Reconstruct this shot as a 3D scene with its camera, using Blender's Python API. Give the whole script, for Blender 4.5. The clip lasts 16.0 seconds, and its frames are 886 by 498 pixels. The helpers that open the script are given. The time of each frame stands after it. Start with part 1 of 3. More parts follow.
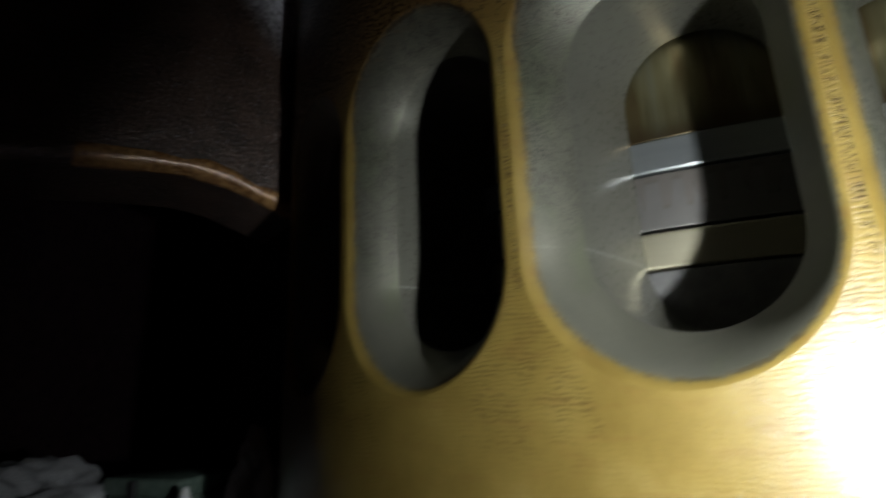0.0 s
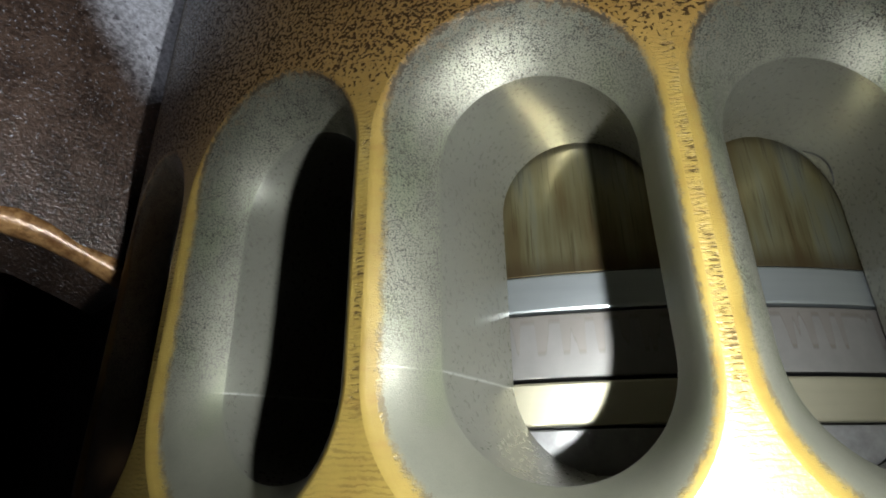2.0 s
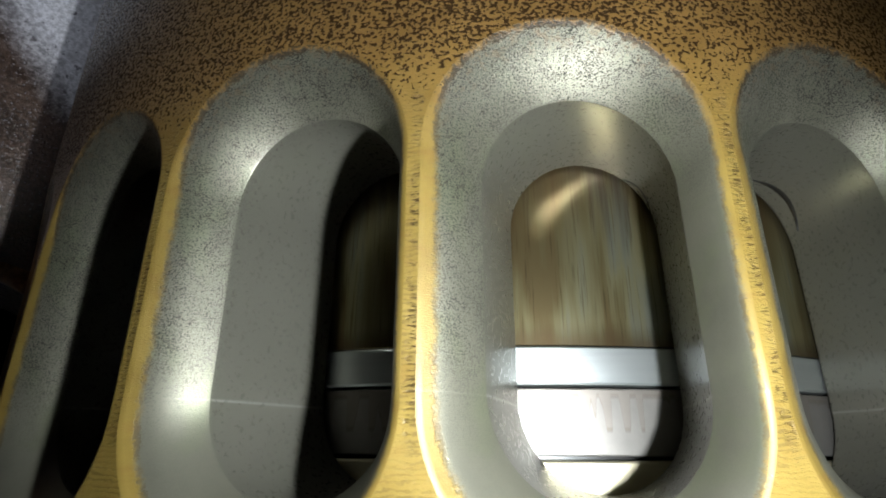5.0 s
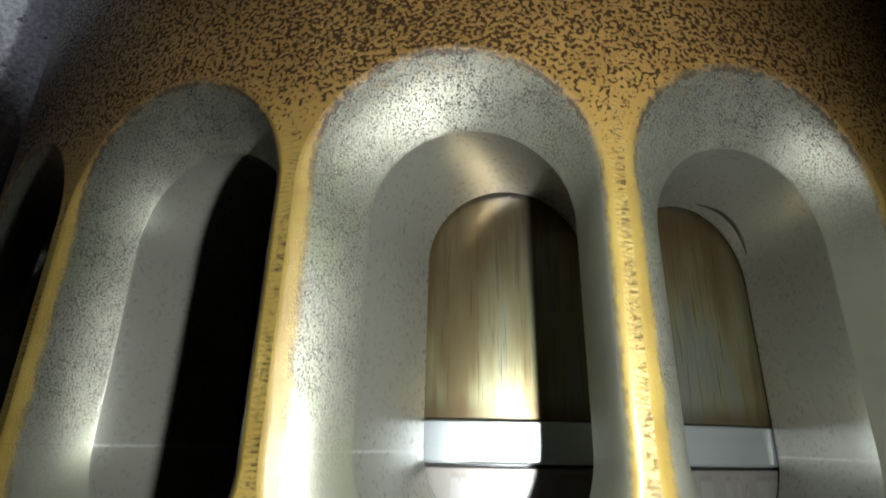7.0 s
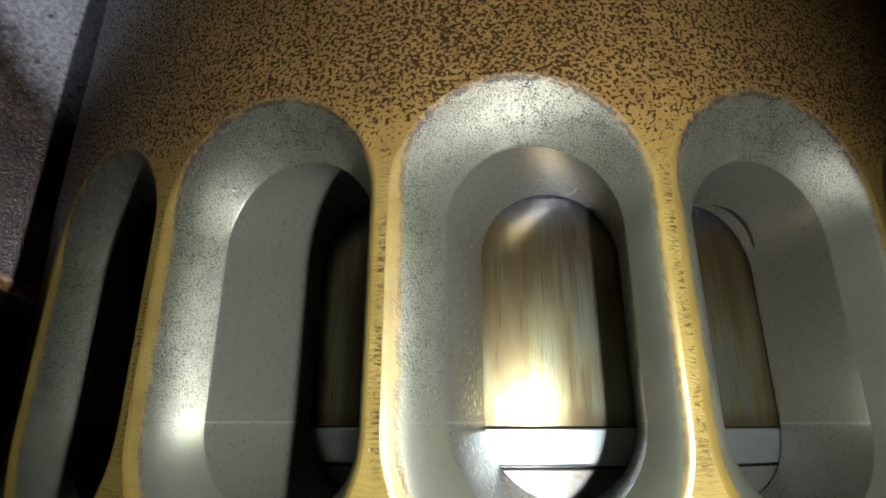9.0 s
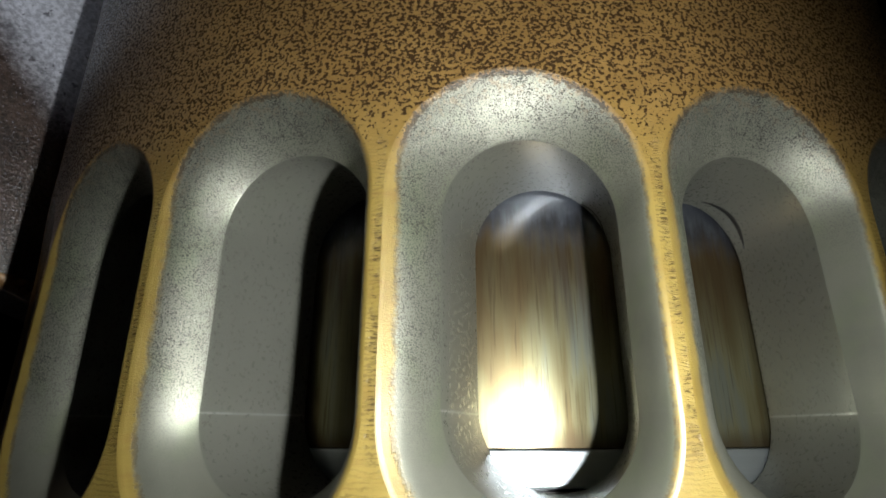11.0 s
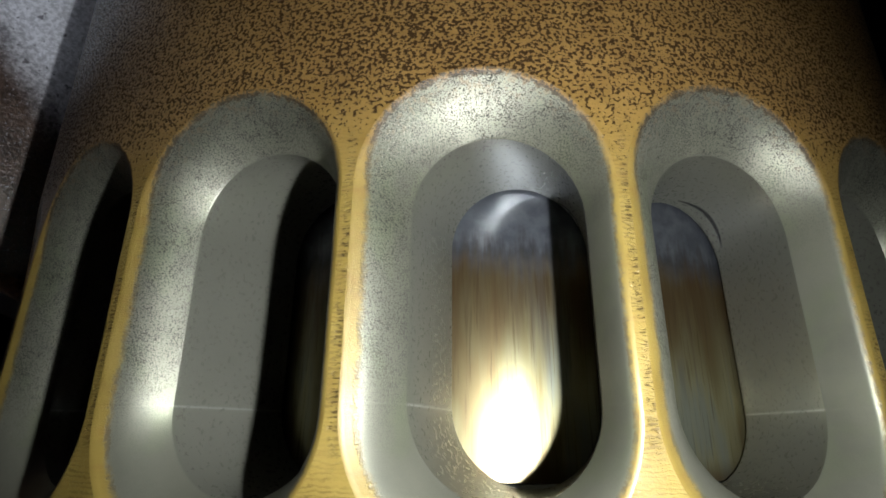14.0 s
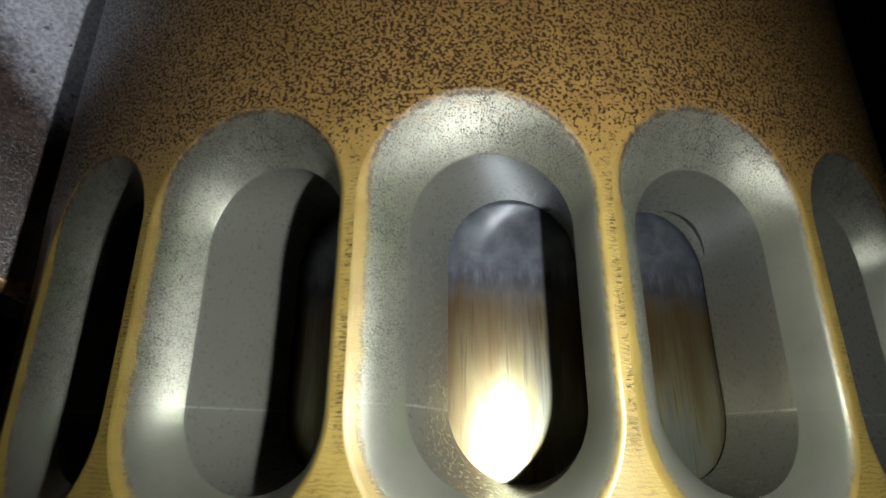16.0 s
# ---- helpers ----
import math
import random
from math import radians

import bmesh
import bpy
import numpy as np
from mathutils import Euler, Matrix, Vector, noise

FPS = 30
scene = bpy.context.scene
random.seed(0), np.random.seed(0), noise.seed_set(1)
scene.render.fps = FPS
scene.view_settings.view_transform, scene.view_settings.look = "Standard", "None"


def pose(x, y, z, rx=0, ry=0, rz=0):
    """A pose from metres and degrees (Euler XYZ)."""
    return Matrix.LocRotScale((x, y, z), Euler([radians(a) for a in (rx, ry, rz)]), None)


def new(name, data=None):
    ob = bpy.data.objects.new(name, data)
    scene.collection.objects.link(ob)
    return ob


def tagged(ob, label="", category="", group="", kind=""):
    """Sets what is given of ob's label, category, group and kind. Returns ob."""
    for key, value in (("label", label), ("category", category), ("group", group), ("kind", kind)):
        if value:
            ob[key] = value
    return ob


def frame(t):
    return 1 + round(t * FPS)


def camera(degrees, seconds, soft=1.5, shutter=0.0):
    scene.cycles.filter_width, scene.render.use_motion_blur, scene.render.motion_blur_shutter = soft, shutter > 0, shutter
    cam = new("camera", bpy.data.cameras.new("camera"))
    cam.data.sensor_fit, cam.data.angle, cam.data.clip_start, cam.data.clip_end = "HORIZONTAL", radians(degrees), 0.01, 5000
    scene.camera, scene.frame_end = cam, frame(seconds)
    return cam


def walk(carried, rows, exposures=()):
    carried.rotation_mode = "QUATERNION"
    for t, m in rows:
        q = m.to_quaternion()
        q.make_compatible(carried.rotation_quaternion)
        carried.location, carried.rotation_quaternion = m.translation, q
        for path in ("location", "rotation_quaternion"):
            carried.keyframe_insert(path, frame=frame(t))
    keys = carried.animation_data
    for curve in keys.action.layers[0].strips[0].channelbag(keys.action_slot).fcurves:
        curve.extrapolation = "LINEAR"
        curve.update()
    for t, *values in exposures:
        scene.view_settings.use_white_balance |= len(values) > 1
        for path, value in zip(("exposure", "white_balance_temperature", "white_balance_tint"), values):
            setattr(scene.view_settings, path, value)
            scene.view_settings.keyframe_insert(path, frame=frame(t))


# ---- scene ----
# ---- camera and its way ----
PATH = [
    (0, -0.1035, -0.3759, 0.2878, 9.96, 14.49, -2.29),
    (0.5, -0.0892, -0.3638, 0.2897, 5.75, 17.98, -0.99),
    (1, -0.0865, -0.3614, 0.2960, 2.58, 20.63, -0.74),
    (1.5, -0.0931, -0.3641, 0.2992, -0.10, 22.27, -0.74),
    (2, -0.0930, -0.3548, 0.3021, -1.88, 22.28, -0.79),
    (2.5, -0.0934, -0.3576, 0.3003, -2.77, 21.95, -0.69),
    (3, -0.0866, -0.3652, 0.2995, -3.32, 21.93, -0.47),
    (3.5, -0.0684, -0.3689, 0.2984, -1.94, 21.35, -0.01),
    (4, -0.0477, -0.3728, 0.3044, -0.30, 19.96, 0.27),
    (6.5, -0.0064, -0.3655, 0.3170, 2.81, 20.67, 0.72),
    (7, 0.0066, -0.3660, 0.3241, 4.19, 20.22, 1.11),
    (7.5, 0.0057, -0.3699, 0.3321, 3.94, 19.11, 0.94),
    (8, 0.0033, -0.3747, 0.3291, 3.61, 19.10, 0.76),
    (8.5, -0.0085, -0.3761, 0.3210, 2.48, 19.19, 0.47),
    (9, -0.0174, -0.3881, 0.3221, 1.64, 18.19, 0.08),
    (11.5, -0.0179, -0.3888, 0.3168, 0.84, 18.99, 0.06),
    (12, -0.0156, -0.3900, 0.3167, 1.04, 18.95, 0.10),
    (12.5, -0.0115, -0.3905, 0.3158, 1.30, 19.01, 0.21),
    (13, -0.0147, -0.3903, 0.3150, 0.95, 19.18, 0.17),
    (13.5, -0.0097, -0.3878, 0.3145, 1.28, 19.48, 0.28),
    (14, -0.0080, -0.3896, 0.3149, 1.38, 19.31, 0.33),
    (14.5, -0.0097, -0.3890, 0.3147, 1.19, 19.39, 0.29),
    (15, -0.0100, -0.3870, 0.3138, 1.06, 19.49, 0.33),
    (15.5, -0.0039, -0.3914, 0.3157, 1.47, 19.14, 0.41),
    (16, -0.0082, -0.3997, 0.3144, 0.84, 19.34, 0.20),
]
LENS = 79.86
cam = camera(LENS, 16.0, soft=1.7, shutter=0.8)
CAM = [(t, pose(x, y, z, 90 + p, 0, w) @ pose(0, 0, 0, 0, 0, r)) for t, x, y, z, w, p, r in PATH]
walk(cam, CAM, exposures=[(0, -0.4), (0.5, -0.66), (1.0, -0.39), (1.5, 0.02), (4, 0.12), (6.5, 0.04), (7, -0.14), (9, 0.07), (12.5, 0.30), (16, 0.32)])

# ---- light: the torch is built below; the space round the liner is closed and dark ----
world = bpy.data.worlds.new("dark")
world.use_nodes = True
world.node_tree.nodes["Background"].inputs["Color"].default_value = (0.02, 0.02, 0.025, 1)
world.node_tree.nodes["Background"].inputs["Strength"].default_value = 0.1
scene.world = world
LAMP = 5150.0
# strength of an unseen second torch, added to fill in the casting
FILL_LAMP = 10500.0

# ---- fitted sizes, metres ----
N_PORTS = 22
STEP = 2 * math.pi / N_PORTS
R_OUT = 0.2624
R_MID = 0.2486
R_BORE = 0.2101
Z_TOP, Z_BOT = 0.4134, 0.2870          # port mouth
HW_OUT = 0.0337
MID = (0.0189, 0.0253, 0.3997, 0.2979)   # turn, half width, top, bottom at the throat
INN = (0.0738, 0.0245, 0.4010, 0.2990)   # the same at the bore
Z_SEAM = 0.3222
FLOOR = 0.17


# ---- materials ----
class Mat:
    def __init__(self, name):
        self.m = bpy.data.materials.new(name)
        self.m.use_nodes = True
        self.t = self.m.node_tree
        self.b = self.t.nodes["Principled BSDF"]
        self.co = self.n("ShaderNodeTexCoord").outputs["Object"]

    def n(self, kind, **kw):
        node = self.t.nodes.new(kind)
        for k, v in kw.items():
            if k == "operation":
                node.operation = v
            elif k == "blend_type":
                node.blend_type = v
            elif k == "data_type":
                node.data_type = v
        return node

    def link(self, a, b):
        self.t.links.new(a, b)

    def put(self, socket, value):
        if isinstance(value, (int, float, tuple)):
            socket.default_value = value
        else:
            self.link(value, socket)

    def math(self, op, a, b=0.0, c=0.0):
        node = self.n("ShaderNodeMath", operation=op)
        for s, v in zip(node.inputs, (a, b, c)):
            self.put(s, v)
        return node.outputs[0]

    def mapped(self, scale, vec=None):
        node = self.n("ShaderNodeMapping")
        self.link(vec or self.co, node.inputs["Vector"])
        node.inputs["Scale"].default_value = scale
        return node.outputs[0]

    def noise(self, scale, detail=4.0, rough=0.55, stretch=(1, 1, 1), warp=0.0, vec=None):
        node = self.n("ShaderNodeTexNoise")
        self.link(self.mapped(stretch, vec), node.inputs["Vector"])
        node.inputs["Scale"].default_value = scale
        node.inputs["Detail"].default_value = detail
        node.inputs["Roughness"].default_value = rough
        node.inputs["Distortion"].default_value = warp
        return node.outputs["Fac"]

    def ramp(self, fac, *stops):
        node = self.n("ShaderNodeValToRGB")
        el = node.color_ramp.elements
        while len(el) < len(stops):
            el.new(0.5)
        for e, (p, c) in zip(el, stops):
            e.position = p
            e.color = (c, c, c, 1) if isinstance(c, (int, float)) else (*c, 1)
        self.link(fac, node.inputs["Fac"])
        return node.outputs["Color"]

    def step(self, x, lo, hi):
        node = self.n("ShaderNodeMapRange")
        node.interpolation_type = "SMOOTHSTEP"
        self.put(node.inputs["Value"], x)
        node.inputs["From Min"].default_value = lo
        node.inputs["From Max"].default_value = hi
        return node.outputs["Result"]

    def mix(self, fac, a, b, mode="MIX"):
        node = self.n("ShaderNodeMix", data_type="RGBA", blend_type=mode)
        self.put(node.inputs["Factor"], fac)
        for s, v in ((node.inputs["A"], a), (node.inputs["B"], b)):
            self.put(s, (*v, 1) if isinstance(v, tuple) and len(v) == 3 else v)
        return node.outputs["Result"]

    def split(self):
        node = self.n("ShaderNodeSeparateXYZ")
        self.link(self.co, node.inputs[0])
        x, y, z = node.outputs
        r = self.math("SQRT", self.math("ADD", self.math("MULTIPLY", x, x), self.math("MULTIPLY", y, y)))
        return x, y, z, r

    def polar(self, radius):
        """Arc length, height and radius as a vector, so that grain can follow the wall."""
        x, y, z, r = self.split()
        arc = self.math("MULTIPLY", self.math("ARCTAN2", x, self.math("MULTIPLY", y, -1.0)), radius)
        node = self.n("ShaderNodeCombineXYZ")
        for s, v in zip(node.inputs, (arc, r, z)):
            self.link(v, s)
        return node.outputs[0]

    def bump(self, height, strength, distance, normal=None):
        node = self.n("ShaderNodeBump")
        node.inputs["Strength"].default_value = strength
        node.inputs["Distance"].default_value = distance
        self.link(height, node.inputs["Height"])
        if normal:
            self.link(normal, node.inputs["Normal"])
        return node.outputs[0]

    def done(self, color=None, rough=None, metal=None, normal=None, coat=None, spec=None):
        for key, v in (("Base Color", color), ("Roughness", rough), ("Metallic", metal), ("Normal", normal), ("Coat Weight", coat),
                       ("Specular IOR Level", spec)):
            if key == "Coat Weight" and v:
                self.b.inputs["Coat Roughness"].default_value = 0.24
            if v is not None:
                self.put(self.b.inputs[key], (*v, 1) if isinstance(v, tuple) and len(v) == 3 else v)
        return self.m


def varnish(m, p):
    """Ochre varnish and the mask of its dark flaked pits."""
    x, y, z, r = m.split()
    big = m.noise(30, 3, vec=p)
    pits = m.math("ADD", m.math("MULTIPLY", m.noise(900, 1.0, 0.5, stretch=(0.92, 1, 1.05), warp=0.25, vec=p), 0.8), m.math("MULTIPLY", m.noise(2000, 2, 0.5, warp=0.3, vec=p), 0.2))
    high = m.step(z, 0.366, 0.420)
    cut = m.math("ADD", m.math("MULTIPLY", high, 0.250), -0.20)
    pit = m.step(m.math("ADD", m.math("ADD", pits, cut), m.math("MULTIPLY", m.math("SUBTRACT", big, 0.5), 0.08)), 0.530, 0.605)
    tone = m.ramp(m.noise(60, 5, 0.6, vec=p), (0.25, (0.166, 0.113, 0.022)), (0.55, (0.238, 0.171, 0.039)), (0.8, (0.318, 0.238, 0.070)))
    bar = m.ramp(m.noise(90, 5, 0.6, vec=p), (0.25, (0.170, 0.090, 0.024)), (0.75, (0.292, 0.166, 0.049)))
    tone = m.mix(high, tone, bar)
    runs = m.noise(160, 4, 0.6, stretch=(0.35, 1, 1.6), vec=p)
    tone = m.mix(m.math("MULTIPLY", m.step(runs, 0.48, 0.72), 0.45), tone, (0.19, 0.100, 0.024))
    fine = m.noise(1900, 2, vec=p)
    tone = m.mix(m.math("MULTIPLY", fine, 0.40), tone, (0.185, 0.108, 0.03))
    return tone, pit, fine


def liner_paint():
    m = Mat("worn_ochre_varnish")
    p = m.polar(R_OUT)
    x, y, z, r = m.split()
    tone, pit, fine = varnish(m, p)
    # the narrow webs show fine turning marks and a crackled line between the two smooth lips
    arc = m.math("MULTIPLY", m.math("ARCTAN2", x, m.math("MULTIPLY", y, -1.0)), 1.0 / STEP)
    wob = m.math("MULTIPLY", m.math("SUBTRACT", m.noise(500, 3, vec=p), 0.5), 0.03)
    side = m.math("ADD", m.math("SUBTRACT", m.math("FRACT", arc), 0.5), wob)
    cell = m.math("ABSOLUTE", side)
    span = m.math("MULTIPLY", m.step(z, 0.405, 0.385), m.step(z, 0.262, 0.282))
    spread = m.math("MULTIPLY", m.math("MAXIMUM", m.math("SUBTRACT", 0.330, z), 0.0), 4.0)
    web = m.math("MULTIPLY", m.step(m.math("SUBTRACT", cell, spread), 0.060, 0.030), span)
    beat = m.math("ADD", m.math("MULTIPLY", z, 2 * math.pi / 0.00125), m.math("MULTIPLY", m.noise(420, 4, 0.6, stretch=(0.5, 1, 1), vec=p), 16.0))
    lines = m.step(m.math("SINE", beat), -0.2, 0.95)
    turned = m.math("MULTIPLY", m.math("MULTIPLY", lines, m.step(z, 0.405, 0.380)), m.math("ADD", 0.25, m.math("MULTIPLY", m.step(m.noise(80, 3, vec=p), 0.35, 0.65), 0.75)))
    patch = m.step(m.noise(170, 3, vec=p), 0.40, 0.62)
    ridge = m.math("MULTIPLY", m.math("MULTIPLY", lines, web), m.math("ADD", 0.08, m.math("MULTIPLY", patch, 0.34)))
    strip = m.math("MULTIPLY", m.step(m.math("ABSOLUTE", m.math("SUBTRACT", side, 0.010)), 0.024, 0.008), m.math("MULTIPLY", span, m.step(z, 0.300, 0.325)))
    dash = m.step(m.noise(1150, 2.5, 0.6, stretch=(0.35, 1, 1.5), warp=0.3, vec=p), 0.50, 0.64)
    crack = m.math("MULTIPLY", m.math("MULTIPLY", strip, dash), m.math("ADD", 0.35, m.math("MULTIPLY", m.step(m.noise(70, 2, vec=p), 0.36, 0.56), 0.65)))
    dark = m.math("MAXIMUM", pit, m.math("MAXIMUM", ridge, m.math("MULTIPLY", crack, 0.90)))
    col = m.mix(m.math("MULTIPLY", dark, 0.92), tone, (0.024, 0.012, 0.005))
    h = m.math("SUBTRACT", m.math("MULTIPLY", fine, 0.18), m.math("ADD", m.math("MULTIPLY", pit, 1.0), m.math("MULTIPLY", m.math("MAXIMUM", m.math("MULTIPLY", turned, 0.22), crack), 0.5)))
    return m.done(col, m.math("ADD", 0.33, m.math("MULTIPLY", dark, 0.35)), 0.0, m.bump(h, 1.0, 0.0007), spec=m.math("SUBTRACT", 0.62, m.math("MULTIPLY", dark, 0.5)), coat=m.math("SUBTRACT", 0.5, m.math("MULTIPLY", dark, 0.5)))


def port_metal():
    m = Mat("bare_grey_cast_iron")
    p = m.polar(R_OUT)
    x, y, z, r = m.split()
    tone_y, pit, fine = varnish(m, p)
    arc = m.math("MULTIPLY", m.math("ARCTAN2", x, m.math("MULTIPLY", y, -1.0)), 1.0 / STEP)
    edge = m.math("ADD", m.math("MULTIPLY", m.noise(330, 3, 0.6, vec=p), 0.45), m.math("MULTIPLY", m.noise(1500, 2, 0.6, vec=p), 0.55))
    leftish = m.step(arc, 0.10, -0.30)
    arch = m.step(z, 0.372, 0.405)
    depth = m.math("ADD", 0.0009, m.math("MULTIPLY", m.math("MULTIPLY", leftish, m.math("SUBTRACT", 1.0, arch)), 0.0012))
    depth = m.math("SUBTRACT", depth, m.math("MULTIPLY", arch, 0.0003))
    over = m.math("SUBTRACT", m.math("ADD", r, m.math("ADD", depth, m.math("MULTIPLY", m.math("SUBTRACT", edge, 0.5), 0.0026))), R_OUT)
    yellow = m.step(over, -0.0007, 0.0007)
    upper = m.math("MAXIMUM", m.step(z, 0.36, 0.405), m.math("MULTIPLY", leftish, m.step(z, 0.305, 0.345)))
    deep = m.step(r, R_MID + 0.0008, R_MID - 0.0008)
    rough_zone = m.math("MULTIPLY", m.math("SUBTRACT", 1.0, m.math("MULTIPLY", deep, 0.55)), m.math("MULTIPLY", m.step(r, R_MID - 0.016, R_MID + 0.003), m.math("ADD", 0.06, m.math("MULTIPLY", upper, 0.94))))
    cast = m.noise(2700, 2.5, 0.6, stretch=(0.8, 1, 1.15), warp=0.4, vec=p)
    clump = m.noise(180, 3, vec=p)
    grain = m.noise(3400, 2, 0.5, vec=p)
    speck = m.math("MULTIPLY", m.step(m.math("ADD", cast, m.math("MULTIPLY", m.math("SUBTRACT", clump, 0.5), 0.22)), 0.505, 0.60), rough_zone)
    tone = m.ramp(m.noise(40, 4, 0.6, vec=p), (0.3, (0.158, 0.154, 0.118)), (0.7, (0.218, 0.211, 0.162)))
    green = m.step(m.noise(55, 3, vec=p), 0.50, 0.72)
    tone = m.mix(m.math("MULTIPLY", green, 0.6), tone, (0.185, 0.198, 0.125))
    tone = m.mix(m.math("MULTIPLY", deep, 0.85), tone, (0.127, 0.123, 0.100))
    col = m.mix(m.math("MULTIPLY", speck, 0.93), tone, (0.026, 0.025, 0.020))
    # brown flakes and a dark ragged line where the varnish ends under the arch
    near = m.math("MULTIPLY", m.step(over, -0.0050, -0.0006), m.math("MULTIPLY", arch, m.step(m.noise(420, 4, 0.65, vec=p), 0.50, 0.62)))
    col = m.mix(m.math("MULTIPLY", near, 0.40), col, (0.20, 0.135, 0.075))
    rim = m.math("MULTIPLY", m.step(m.math("ABSOLUTE", over), 0.00050, 0.00015), m.math("MULTIPLY", m.math("ADD", 0.45, m.math("MULTIPLY", arch, 0.55)), m.step(m.noise(260, 3, vec=p), 0.38, 0.56)))
    paint = m.mix(m.math("MULTIPLY", pit, 0.85), tone_y, (0.045, 0.032, 0.016))
    col = m.mix(yellow, col, paint)
    col = m.mix(m.math("MULTIPLY", rim, 0.85), col, (0.035, 0.026, 0.016))
    seam = m.step(m.math("ABSOLUTE", m.math("SUBTRACT", z, Z_SEAM)), 0.0006, 0.0)
    low = m.step(z, Z_SEAM + 0.0003, Z_SEAM - 0.0003)
    cuts = m.noise(900, 2, 0.5, stretch=(0.08, 0.08, 1), vec=p)
    h = m.math("SUBTRACT", m.math("MULTIPLY", m.math("MULTIPLY", cast, rough_zone), m.math("SUBTRACT", 1.3, m.math("MULTIPLY", deep, 1.1))), m.math("MULTIPLY", low, 0.3))
    h = m.math("SUBTRACT", h, m.math("MULTIPLY", m.math("MULTIPLY", pit, yellow), 0.8))
    h = m.math("ADD", h, m.math("ADD", m.math("MULTIPLY", m.math("MULTIPLY", grain, m.math("SUBTRACT", 1.0, m.math("MULTIPLY", deep, 0.85))), 0.25), m.math("MULTIPLY", cuts, 0.14)))
    h = m.math("SUBTRACT", m.math("ADD", h, m.math("MULTIPLY", yellow, 0.5)), m.math("MULTIPLY", rim, 0.8))
    col = m.mix(m.math("MULTIPLY", m.math("MULTIPLY", seam, deep), 0.25), col, (0.6, 0.6, 0.55))
    rough = m.math("ADD", m.math("ADD", 0.335, m.math("MULTIPLY", m.noise(700, 3, vec=p), 0.06)), m.math("SUBTRACT", m.math("MULTIPLY", speck, 0.20), m.math("MULTIPLY", deep, 0.085)))
    return m.done(col, rough, m.math("SUBTRACT", m.math("SUBTRACT", 0.60, m.math("MULTIPLY", deep, 0.18)), m.math("MULTIPLY", yellow, 0.45)), m.bump(h, 0.47, 0.00026), spec=m.math("SUBTRACT", 0.6, m.math("MULTIPLY", deep, 0.2)))


def piston_steel():
    """Heat-stained top land: smoky grey above, then brown and straw runs."""
    m = Mat("heat_stained_steel")
    p = m.polar(R_BORE)
    x, y, z, r = m.split()
    runs = m.step(m.noise(330, 3, 0.6, stretch=(1, 1, 0.06), vec=p), 0.12, 0.88)
    wide = m.noise(70, 2, 0.5, stretch=(1, 1, 0.25), vec=p)
    blot = m.noise(120, 4, 0.6, vec=p)
    tone = m.ramp(m.math("ADD", m.math("MULTIPLY", runs, 0.30), m.math("MULTIPLY", m.step(wide, 0.15, 0.85), 0.70)),
                  (0.28, (0.195, 0.148, 0.070)), (0.42, (0.250, 0.218, 0.112)), (0.56, (0.300, 0.276, 0.162)), (0.72, (0.262, 0.268, 0.210)))
    score = m.step(m.noise(1500, 2, 0.6, stretch=(1, 1, 0.035), vec=p), 0.56, 0.70)
    tone = m.mix(m.math("MULTIPLY", score, 0.45), tone, (0.075, 0.052, 0.024))
    up = m.math("ADD", z, m.math("MULTIPLY", m.math("SUBTRACT", runs, 0.5), 0.030))
    brown = m.step(up, 0.026, 0.066)
    tone = m.mix(m.math("MULTIPLY", m.math("MULTIPLY", brown, m.math("ADD", 0.55, m.math("MULTIPLY", m.noise(520, 3, 0.6, stretch=(1, 1, 0.05), vec=p), 0.5))), 0.92), tone, (0.098, 0.052, 0.022))
    foot = m.step(m.math("ADD", z, m.math("MULTIPLY", wide, 0.004)), 0.010, 0.002)
    tone = m.mix(m.math("MULTIPLY", foot, 0.7), tone, (0.095, 0.060, 0.030))
    teeth = m.noise(330, 3, 0.6, stretch=(1, 1, 0.16), vec=p)
    jag = m.math("ADD", m.math("MULTIPLY", m.math("SUBTRACT", wide, 0.5), 0.012), m.math("MULTIPLY", m.math("SUBTRACT", teeth, 0.5), 0.014))
    smoke = m.step(m.math("ADD", z, jag), 0.0655, 0.0790)
    grey = m.mix(m.step(blot, 0.3, 0.7), (0.105, 0.112, 0.132), (0.180, 0.188, 0.213))
    edge = m.math("MULTIPLY", smoke, m.step(m.math("ADD", z, m.math("MULTIPLY", m.math("SUBTRACT", teeth, 0.5), 0.03)), 0.086, 0.070))
    grey = m.mix(m.math("MULTIPLY", edge, 0.85), grey, (0.036, 0.028, 0.024))
    col = m.mix(smoke, tone, grey)
    rough = m.math("ADD", 0.29, m.math("MULTIPLY", smoke, 0.08))
    h = m.math("ADD", m.math("MULTIPLY", runs, 0.5), m.math("MULTIPLY", blot, 0.3))
    return m.done(col, rough, 0.85, m.bump(h, 0.09, 0.0003), coat=0.22)


